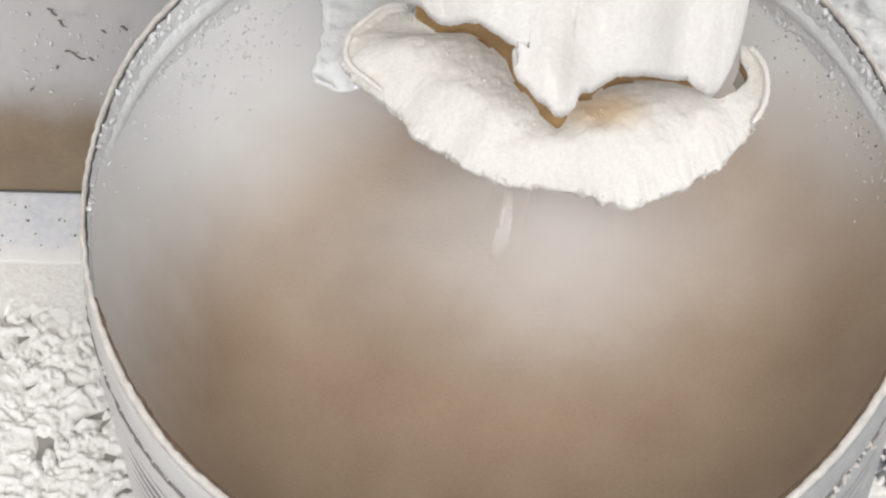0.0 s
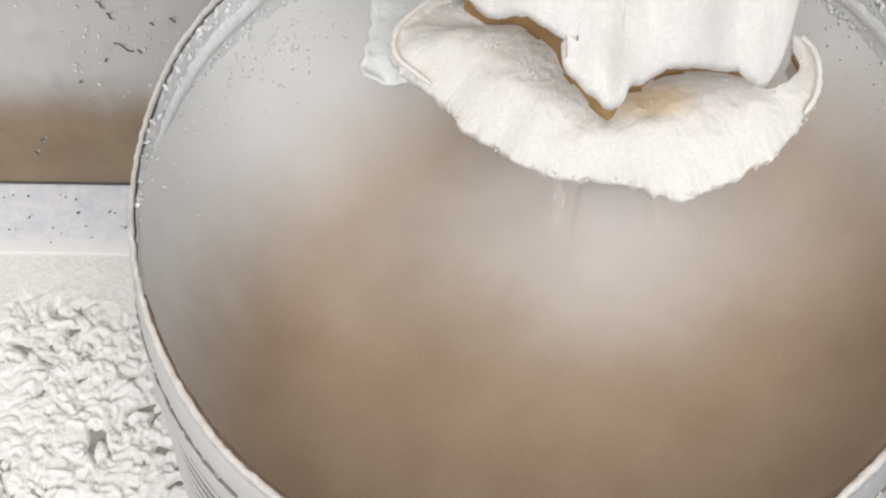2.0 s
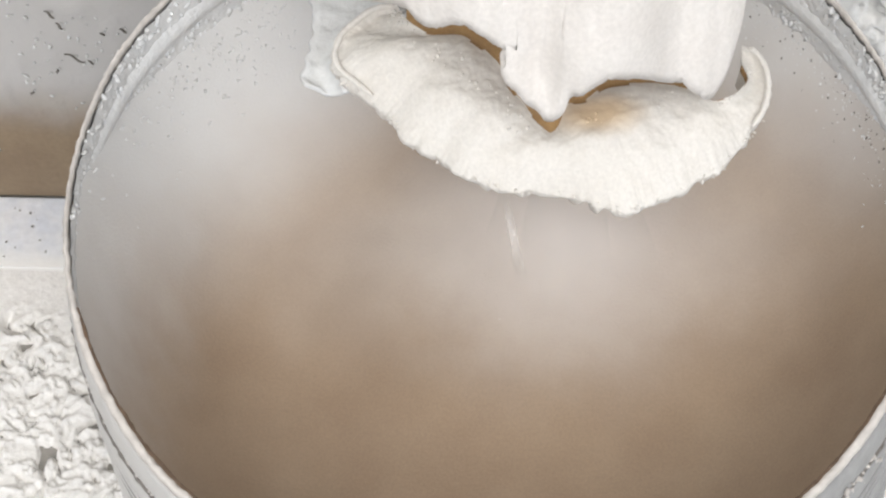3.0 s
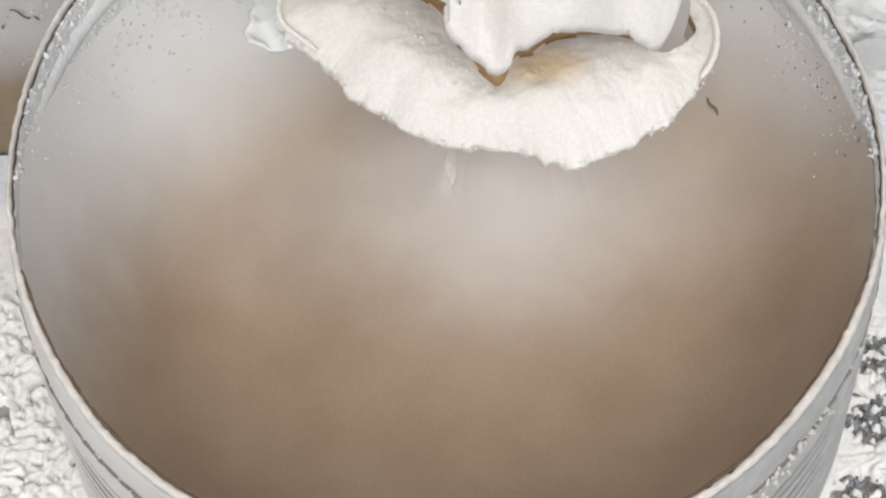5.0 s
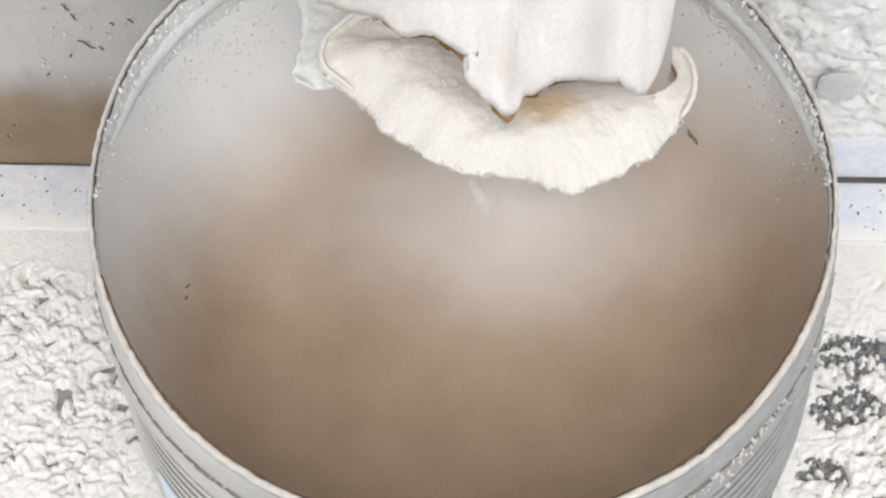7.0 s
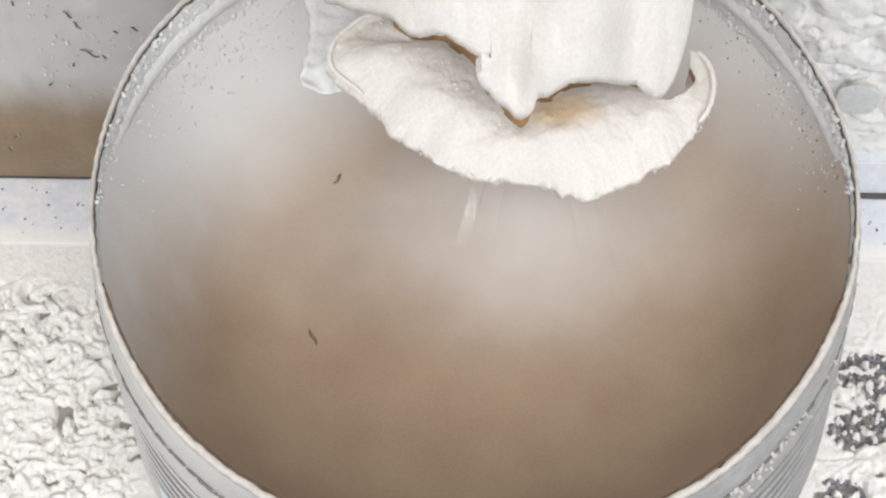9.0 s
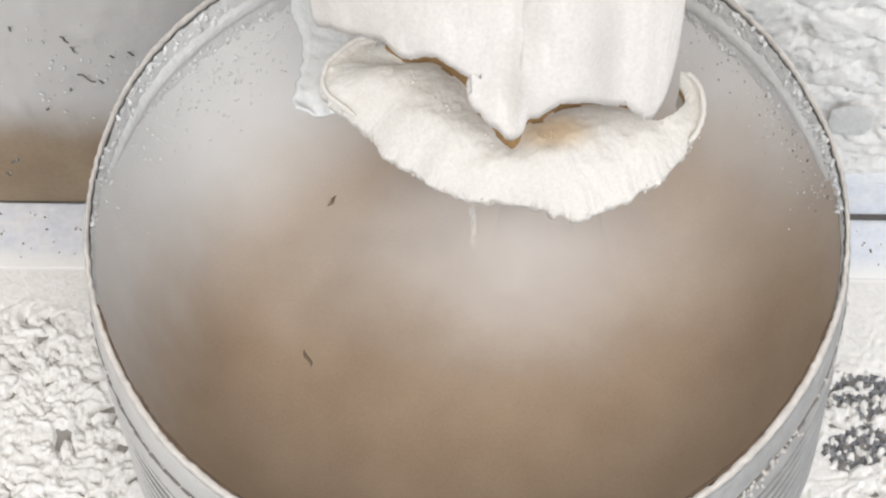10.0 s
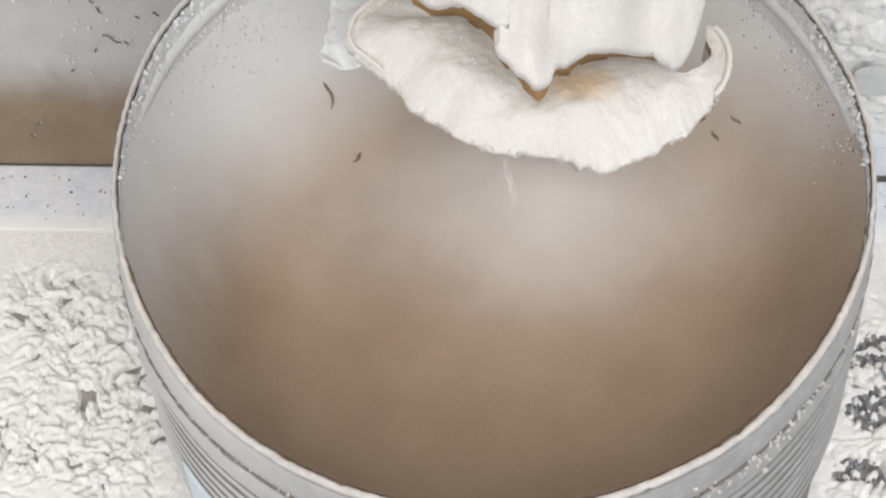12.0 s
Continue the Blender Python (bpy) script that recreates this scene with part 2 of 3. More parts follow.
def crust(x, y):
    """Height of a crumbly flour crust over the bare floor: flat cakes broken by gaps, with crumbs on them."""
    p = Vector((x, y, 0))
    q = p + noise.noise_vector(p * 70) * 0.0065
    rough = 0.25 + 0.75 * step_up(noise.noise(p * 16 + Vector((7, 3, 1))) + 0.12 - 2.0 * max(0.0, y - 0.05), -0.25, 0.20)
    stroke = (1 - step_up(abs(noise.noise(q * 88)), 0.03, 0.14)) * step_up(noise.noise(p * 70 + Vector((2, 9, 4))), -0.06, 0.10)
    nick = (1 - step_up(abs(noise.noise(q * 215 + Vector((3, 1, 2)))), 0.02, 0.15)) * step_up(noise.noise(p * 110 + Vector((5, 2, 4))), 0.06, 0.20)
    cake = step_up(noise.noise(q * 150 + Vector((4, 4, 4))), -0.1, 0.12)
    crumb = step_up(noise.noise(q * 300 + Vector((1, 5, 2))), 0.10, 0.28)
    return 0.0037 + 0.0006 * noise.noise(p * 30) + rough * (0.0016 * cake + 0.0014 * crumb - 0.0060 * stroke - 0.0036 * nick) + 0.0003 * noise.noise(p * 240)


BARE = ((0.206, 0.072, 0.025, 0.013), (0.198, 0.042, 0.021, 0.014), (0.183, 0.004, 0.014, 0.009))


def bare(x, y):
    """1 where the crust has been scuffed off the floor."""
    k = 0.0
    for cx, cy, rx, ry in BARE:
        d = math.hypot((x - cx) / rx, (y - cy) / ry) + 0.45 * noise.noise((x * 90, y * 90, 3))
        k = max(k, 1 - step_up(d, 0.75, 1.05))
    return k


# ---- setting ----
RIM_Z, WALL_Y = 0.300, 0.1864


def build_setting():
    tagged(box("floor", (-2.2, -1.0, -0.015), (2.2, 0.4, 0.0), STONE), "bare grey stone floor under spilled flour", "floor", kind="structure")
    xs = spaced(-2.2, 2.2, -0.30, 0.30, 0.00095, 6)
    ys = spaced(-1.0, 0.1402, -0.13, 0.1385, 0.00095, 6)
    verts = []
    for y in ys:
        for x in xs:
            z = 0.003
            if -0.301 < x < 0.301 and -0.131 < y and math.hypot(x, y) > 0.135:
                z = crust(x, y)
                calm = step_up(y, 0.098, 0.128)
                if x > 0.15:
                    calm = max(calm, 0.75 * step_up(y, 0.0845, 0.0865))
                    gap = min(abs(x - 0.2275 + 0.0004 * noise.noise((y * 60, 1, 1))), abs(y - 0.0855) if x < 0.215 else 1)
                    z -= 0.0032 * (1 - step_up(gap, 0.0003, 0.0013)) * step_up(noise.noise((x * 40, y * 40, 8)), -0.35, 0.05)
                z += (0.0032 + 0.0004 * noise.noise((x * 50, y * 50, 2)) - z) * calm
                if x > 0.15:
                    z -= bare(x, y) * (0.0062 - 0.0060 * step_up(noise.noise((x * 250, y * 250, 6)), 0.06, 0.17))
            verts.append((x, y, z))
    tagged(mesh_object("flour_crust", verts, grid_faces(len(ys), len(xs)), FLOUR), "crumbly white crust of spilled flour on a stone floor", "flour crust", kind="stuff")
    s = 60.0
    tagged(mesh_object("ground", [(-s, -s, -0.02), (s, -s, -0.02), (s, s, -0.02), (-s, s, -0.02)], [(0, 1, 2, 3)], GROUND, smooth=False),
           "plain bare earth outside the shed", "ground", kind="structure")
    # pale strip of tile along the foot of the wall
    tagged(box("floor_strip", (-1.6, 0.1405, -0.01), (1.6, WALL_Y - 0.003, 0.004), TILE, bevel=0.0015), "pale blue-grey tile strip dusted with flour", "tile strip", kind="structure")
    # rough whitewashed wall
    xs = spaced(-0.02, 2.2, 0.10, 0.30, 0.0018, 4)
    zs = spaced(0.0, 2.8, 0.038, 0.26, 0.0018, 4)
    verts = []
    for z in zs:
        for x in xs:
            d = 0.0
            if 0.037 < z < 0.262 and 0.099 < x < 0.302:
                course = abs((z - 0.043) / 0.026 % 1 - 0.5) * 0.026
                d = 0.8 * (crust(x * 0.6, z * 0.6 - 3) - 0.0042) + 0.0012 * noise.noise((x * 25, z * 40, 2))
                d -= 0.0012 * (1 - step_up(course, 0.0004, 0.0016)) * step_up(noise.noise((x * 22, z * 30, 5)), -0.1, 0.2)
            verts.append((x, WALL_Y + 0.002 - d, z))
    k = len(verts)
    faces = grid_faces(len(zs), len(xs))
    verts += [(-0.02, WALL_Y + 0.2, 0), (2.2, WALL_Y + 0.2, 0), (2.2, WALL_Y + 0.2, 2.8), (-0.02, WALL_Y + 0.2, 2.8)]
    faces += [(k + 1, k, k + 3, k + 2)]
    wall = mesh_object("wall_north", verts, faces, WHITEWASH)
    patch = []
    for i in range(9):
        for j in range(28):
            a, f = 2 * math.pi * j / 28, max(i, 0.03) / 8
            r = f * (1 + 0.16 * noise.noise((2 * math.cos(a), 2 * math.sin(a), 3)))
            patch.append((0.191 + 0.0118 * r * math.copysign(abs(math.cos(a)) ** 0.7, math.cos(a)), WALL_Y - 0.0012 - 0.0008 * math.sqrt(max(0, 1 - f ** 4)), 0.0935 + 0.0135 * r * math.copysign(abs(math.sin(a)) ** 0.7, math.sin(a))))
    mesh_object("plaster_patch", patch, grid_faces(9, 28, True), FILM, wall, True, "smooth pale blue-grey plaster patch")
    tagged(wall, "rough whitewashed wall crusted with flour dust", "wall", kind="structure")
    skirt = box("baseboard", (0.0, WALL_Y - 0.005, 0.0055), (1.6, WALL_Y + 0.004, 0.0375), TILE, bevel=0.001)
    tagged(skirt, "low pale blue-grey skirting tile", "skirting", kind="structure")
    box("joint", (0.0, WALL_Y - 0.0075, 0.0035), (1.6, WALL_Y + 0.002, 0.0060), JOINT, skirt)
    # plain unseen shell added to close the place, open at the front to shape the daylight
    for name, lo, hi in (("wall_west", (-2.3, -0.9, 0), (-2.2, 0.5, 2.8)), ("wall_east", (2.2, -0.9, 0), (2.3, 0.5, 2.8)),
                         ("wall_north_upper", (-2.2, WALL_Y + 0.03, 0.0), (-0.021, WALL_Y + 0.2, 2.8)),
                         ("wall_south", (-2.3, -1.0, 0), (-1.0, -0.9, 2.8)), ("wall_south_lintel", (-1.0, -1.0, 2.7), (2.3, -0.9, 2.8))):
        tagged(box(name, lo, hi, WHITEWASH), "plain whitewashed wall of an added, unseen shed", "wall", kind="structure")
    tagged(box("ceiling", (-2.3, -1.0, 2.8), (2.3, 0.5, 2.9), WHITEWASH), "plain pale ceiling of an added, unseen shed", "ceiling", kind="structure")


def build_plinth():
    """Brown machine base panel, dusty above."""
    base = tagged(new("mill_plinth"), "brown machine base panel greyed by flour dust above", "plinth")
    base.location = (0, WALL_Y, 0)
    xs = spaced(-1.4, -0.02, -0.30, -0.10, 0.003, 3)
    prof = [(0.0, 0.0042), (-0.0030, 0.0046)] + [(-0.0032 - 0.006 * (i / 60) ** 1.5, 0.0055 + 0.34 * i / 60) for i in range(61)] + [(-0.004, 0.352), (0.02, 0.355)]
    verts = []
    for y, z in prof:
        for x in xs:
            up = max(0.0, min(1.0, (z - 0.06) / 0.04))
            d = up * (0.0012 * noise.noise((x * 30, z * 30, 4)) + 0.0012 * max(0, noise.noise((x * 80, z * 80, 9)) - 0.25) * 4)
            verts.append((x, y - d, z))
    mesh_object("body", verts, grid_faces(len(prof), len(xs)), BOARD, base)
    rng = random.Random(4)
    face = lambda z: -0.0036 - 0.006 * max(0, (z - 0.0055) / 0.34) ** 1.5
    places = []
    for _ in range(70):
        x, z = rng.gauss(-0.205, 0.022), rng.gauss(0.138, 0.020)
        places.append(((x, face(z), z), rng.uniform(0.0007, 0.0017)))
    tagged(lumps("flour_crumb", places, FILM, base, 5), kind="stuff")
    for x, z, ln, turn in ((-0.210, 0.166, 0.0062, 40), (-0.207, 0.157, 0.0050, 50), (-0.204, 0.131, 0.0105, 22), (-0.256, 0.048, 0.0060, 115), (-0.178, 0.154, 0.0040, 30),
                           (-0.214, 0.120, 0.0030, 80), (-0.229, 0.101, 0.0034, 100), (-0.188, 0.151, 0.0026, 20), (-0.236, 0.175, 0.0036, 60), (-0.197, 0.128, 0.0034, 35), (-0.262, 0.035, 0.0028, 30)):
        verts = []
        for i in range(8):
            s = i / 7 - 0.5
            w = 0.00075 * (1 - (2 * s) ** 2) + 0.0001
            for a, b in ((-w, 0), (0, -0.0005), (w, 0), (0, 0.0004)):
                c, d = s * ln, a + 0.18 * ln * math.sin(s * 5)
                t = radians(turn)
                verts.append((x + c * math.cos(t) - d * math.sin(t), face(z) - 0.0006 + b, z - c * math.sin(t) - d * math.cos(t)))
        mesh_object("chip_mark", verts, grid_faces(8, 4, True), CHIP, base)
        lumps("flour_crumb", [((x + 0.0012, face(z) - 0.0004, z + 0.0014), 0.0009)], FILM, base, 3)


def build_bucket():
    pail = tagged(new("bucket"), "round grey plastic bucket with ribbed sides, dusted with flour", "bucket")
    outer = [(0.1586, 0.2985), (0.1576, 0.2955), (0.1570, 0.2930), (0.1568, 0.2665), (0.1606, 0.2640), (0.1611, 0.2600), (0.1611, 0.1560), (0.1568, 0.1540)]
    outer += [(0.1565, 0.12), (0.1555, 0.008), (0.1535, 0.003), (0.1400, 0.003), (0.0, 0.0045)]
    inner = [(0.0, 0.008), (0.150, 0.008), (0.1530, 0.014), (0.1545, 0.12), (0.1553, 0.2600)]
    inner += [(0.1556 + 0.0010 * (i / 24) ** 2, 0.2625 + 0.0350 * i / 24) for i in range(25)]
    # the shell lies flush between the ribs; its dark colour paints their groove shade
    lathe("shell", outer, GROOVE_SHADE, pail, wobble=0.0004)
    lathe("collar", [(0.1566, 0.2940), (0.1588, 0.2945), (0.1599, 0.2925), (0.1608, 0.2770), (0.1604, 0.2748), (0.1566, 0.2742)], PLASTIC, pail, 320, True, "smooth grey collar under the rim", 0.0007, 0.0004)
    # dark ring painted where the groove under the collar would be in shade
    lathe("groove_shade_line", [(0.1600, 0.2750), (0.1610, 0.2746), (0.1613, 0.2732), (0.1604, 0.2720)], CHIP, pail, 420, True, "dark ring painted for the shade in the groove below the collar", 0.0007, 0.0009)
    lathe("band", [(0.1566, 0.2722), (0.1606, 0.2718), (0.1614, 0.2702), (0.1616, 0.2560), (0.1612, 0.2540), (0.1566, 0.2536)], PLASTIC, pail, 320, True, "smooth dusty band above the ribs", 0.0007, 0.0003)
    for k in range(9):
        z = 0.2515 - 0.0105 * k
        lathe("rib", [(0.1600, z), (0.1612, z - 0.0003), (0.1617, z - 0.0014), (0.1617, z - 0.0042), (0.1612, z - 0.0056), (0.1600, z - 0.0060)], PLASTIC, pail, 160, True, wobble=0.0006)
    lathe("inner_wall", inner, FILM, pail, 420, wobble=0.0006, fine=0.0009, label="inner wall under a grey film of flour")
    # bead that runs round the inside below the rim
    verts, count = [], 150
    for i in range(count):
        a = 0.08 + (math.pi - 0.10) * i / (count - 1)
        swell = min(1, 0.06 * min(i, count - 1 - i)) * (1 + 0.15 * noise.noise((a * 30, 1, 1)))
        for dr, z in ((0.0006, 0.2752), (-0.0009, 0.2772), (-0.0016, 0.2808), (-0.0011, 0.2844), (0.0006, 0.2864)):
            r = 0.1556 + oval(a) + (dr if dr > 0 else dr * swell)
            verts.append((r * math.cos(a), r * math.sin(a), z))
    mesh_object("bead", verts, grid_faces(count, 5), FILM, pail, True)
    # brown line along the inside of the front rim, painting the shade there
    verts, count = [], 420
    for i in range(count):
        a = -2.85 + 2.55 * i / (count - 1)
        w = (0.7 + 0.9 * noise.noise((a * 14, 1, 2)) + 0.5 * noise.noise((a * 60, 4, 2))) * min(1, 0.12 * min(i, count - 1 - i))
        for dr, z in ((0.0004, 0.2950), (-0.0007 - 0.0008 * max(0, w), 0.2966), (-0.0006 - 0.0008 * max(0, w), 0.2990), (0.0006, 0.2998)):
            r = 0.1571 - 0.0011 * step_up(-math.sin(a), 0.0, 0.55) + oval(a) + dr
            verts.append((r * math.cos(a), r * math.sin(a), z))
    mesh_object("brown_shade", verts, grid_faces(count, 4), RIM_SHADE, pail, True, "thin brown line painted for the shade inside the rim")
    edge = lathe("rim", [(0.1573, 0.2970), (0.1574, 0.2994), (0.1579, 0.3006), (0.1586, 0.3006), (0.1592, 0.2992), (0.1590, 0.2972)], RIM, pail, 420, True, "pale worn rim edge", 0.0007, 0.0006)
    for v in edge.data.vertices:
        a = math.atan2(v.co.y, v.co.x)
        r = math.hypot(v.co.x, v.co.y) - oval(a)
        k = 1 - 0.0014 / 0.157 * step_up(0.1586 - r, 0.0, 0.0012) * step_up(-math.sin(a), 0.0, 0.55)
        v.co.x, v.co.y = v.co.x * k, v.co.y * k
    rng = random.Random(8)
    places = []
    for _ in range(1700):
        a = rng.choice((rng.uniform(0.05, 1.25), rng.uniform(1.2, math.pi + 0.05)))
        z = rng.choice((rng.uniform(0.2855, 0.2965), rng.uniform(0.266, 0.2780)))
        r = 0.1564 + oval(a) + (z - 0.2745) * 0.02
        places.append(((r * math.cos(a), r * math.sin(a), z), rng.uniform(0.0007, 0.0022)))
    for _ in range(260):
        a = rng.gauss(2.30, 0.30)
        r = 0.1550 * (1 - abs(rng.gauss(0, 0.05)))
        places.append(((r * math.cos(a), r * math.sin(a), mound_z(r * math.cos(a), r * math.sin(a))), rng.uniform(0.0004, 0.0009)))
    tagged(lumps("flour_crust", places, FILM, pail, 9, "crumbly flour stuck to the inner wall"), kind="stuff")
    for name, mat, count in (("flour_crumb", FILM, 220), ("dark_speck", CHIP, 80)):
        places = []
        for _ in range(count):
            a = rng.uniform(0.12, 1.15)
            r = 0.1552 * (1 - abs(rng.gauss(0, 0.028)))
            places.append(((r * math.cos(a), r * math.sin(a), mound_z(r * math.cos(a), r * math.sin(a)) - 0.0003), rng.uniform(0.0003, 0.0008)))
        tagged(lumps(name, places, mat, pail, count), kind="stuff")
    places = []
    for _ in range(150):
        a = rng.uniform(-2.9, -0.1)
        places.append((((0.1606 + oval(a)) * math.cos(a), 0.1606 * math.sin(a), rng.gauss(0.2735, 0.0022)), rng.uniform(0.0005, 0.0013)))
    for _ in range(70):
        a = rng.gauss(-0.75, 0.35)
        places.append(((0.1612 * math.cos(a), 0.1612 * math.sin(a), rng.gauss(0.2700, 0.006)), rng.uniform(0.0006, 0.0020)))
    tagged(lumps("flour_crumb", places, RIM, pail, 10), kind="stuff")
    verts = []
    for i in range(9):
        for j in range(13):
            a, z = -2.56 + 0.20 * j / 12, 0.140 + 0.058 * i / 8
            r = 0.1622
            verts.append((r * math.cos(a), r * math.sin(a), z))
    lab = mesh_object("label", verts, grid_faces(9, 13), LABEL, pail, True, "plain pale blue label")
    th = lab.modifiers.new("thickness", "SOLIDIFY")
    th.thickness, th.offset = 0.0009, -1


APEX = (0.028, 0.060, 0.232)


def mound_z(x, y):
    """Height of the flour: a soft cone under the spout, banked up in a hollow curve against the wall."""
    d = math.hypot(x - APEX[0], y - APEX[1])
    z = APEX[2] - 0.38 * (math.hypot(d, 0.03) - 0.03)
    f = max(0.0, min(1.0, (math.hypot(x, y) / 0.1561 - 0.45) / 0.55))
    s = y / max(0.001, math.hypot(x, y))
    top = 0.268 + 0.022 * (1 - step_up(s, 0.05, 0.55)) - 0.036 * (1 - step_up(s, -0.95, -0.25))
    z += max(0.0, top - z) * f ** 2.1
    return z + (1 - f) * (0.0022 * noise.noise((x * 14, y * 14, 2)) + 0.0012 * noise.noise((x * 60, y * 60, 5)))


def build_mound():
    verts, n, steps = [], 90, 180
    for i in range(n + 1):
        for j in range(steps):
            a, f = 2 * math.pi * j / steps, 1 - (1 - max(i, 0.05) / n) ** 2
            x, y, k = 0.1561 * f * math.cos(a), 0.1561 * f * math.sin(a), 1 + oval(a) / 0.1561 * f ** 4
            verts.append((x * k, y * k, mound_z(x, y)))
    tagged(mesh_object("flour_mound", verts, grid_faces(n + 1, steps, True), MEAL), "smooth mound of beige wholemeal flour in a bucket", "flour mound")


LIP_EDGE = [(-0.039, 0.075), (-0.049, 0.073), (-0.057, 0.066), (-0.062, 0.06), (-0.064, 0.051), (-0.062, 0.044), (-0.056, 0.038), (-0.048, 0.031), (-0.042, 0.026), (-0.037, 0.017), (-0.03, 0.012), (-0.022, 0.008), (-0.015, 0.001), (-0.005, -0.003), (0.003, -0.006), (0.013, -0.006), (0.025, -0.007), (0.034, -0.01), (0.041, -0.013), (0.05, -0.014), (0.055, -0.011), (0.063, -0.007), (0.071, -0.001), (0.079, 0.004), (0.086, 0.011), (0.092, 0.02), (0.097, 0.029), (0.099, 0.039), (0.098, 0.049), (0.094, 0.056), (0.089, 0.059)]
LIP_MOUTH = [(-0.035, 0.062), (-0.033, 0.06), (-0.03, 0.058), (-0.027, 0.056), (-0.024, 0.055), (-0.02, 0.055), (-0.015, 0.055), (-0.011, 0.053), (-0.007, 0.05), (-0.003, 0.046), (-0.0, 0.042), (0.002, 0.036), (0.005, 0.031), (0.009, 0.026), (0.012, 0.021), (0.016, 0.016), (0.019, 0.013), (0.022, 0.016), (0.025, 0.025), (0.031, 0.027), (0.038, 0.033), (0.048, 0.035), (0.057, 0.035), (0.064, 0.034), (0.07, 0.032), (0.074, 0.029), (0.079, 0.028), (0.085, 0.031), (0.088, 0.034), (0.09, 0.038), (0.088, 0.044)]
FLAP_EDGE = [(-0.0587, 0.4143), (-0.052, 0.4131), (-0.0487, 0.4114), (-0.0377, 0.4085), (-0.029, 0.4055), (-0.0249, 0.4007), (-0.0201, 0.3986), (-0.011, 0.3994), (-0.0032, 0.3951), (0.0031, 0.3907), (0.0076, 0.3898), (0.0065, 0.3867), (0.0038, 0.3849), (0.0046, 0.3794), (0.0096, 0.373), (0.016, 0.3673), (0.0193, 0.3646), (0.023, 0.3673), (0.0251, 0.373), (0.0307, 0.3748), (0.037, 0.3794), (0.0488, 0.3808), (0.0616, 0.3803), (0.0642, 0.3812), (0.0662, 0.3789), (0.07, 0.3762), (0.0736, 0.3748), (0.0755, 0.378), (0.0778, 0.3835), (0.0804, 0.3929), (0.0823, 0.4033), (0.0828, 0.4123)]
FLANGE_OUT = [(-0.079, 0.11), (-0.077, 0.092), (-0.072, 0.08), (-0.071, 0.068), (-0.072, 0.056), (-0.073, 0.045), (-0.067, 0.043)]
FLANGE_IN = [(-0.036, 0.107), (-0.035, 0.089), (-0.037, 0.077), (-0.05, 0.073), (-0.057, 0.065), (-0.061, 0.054), (-0.057, 0.039)]


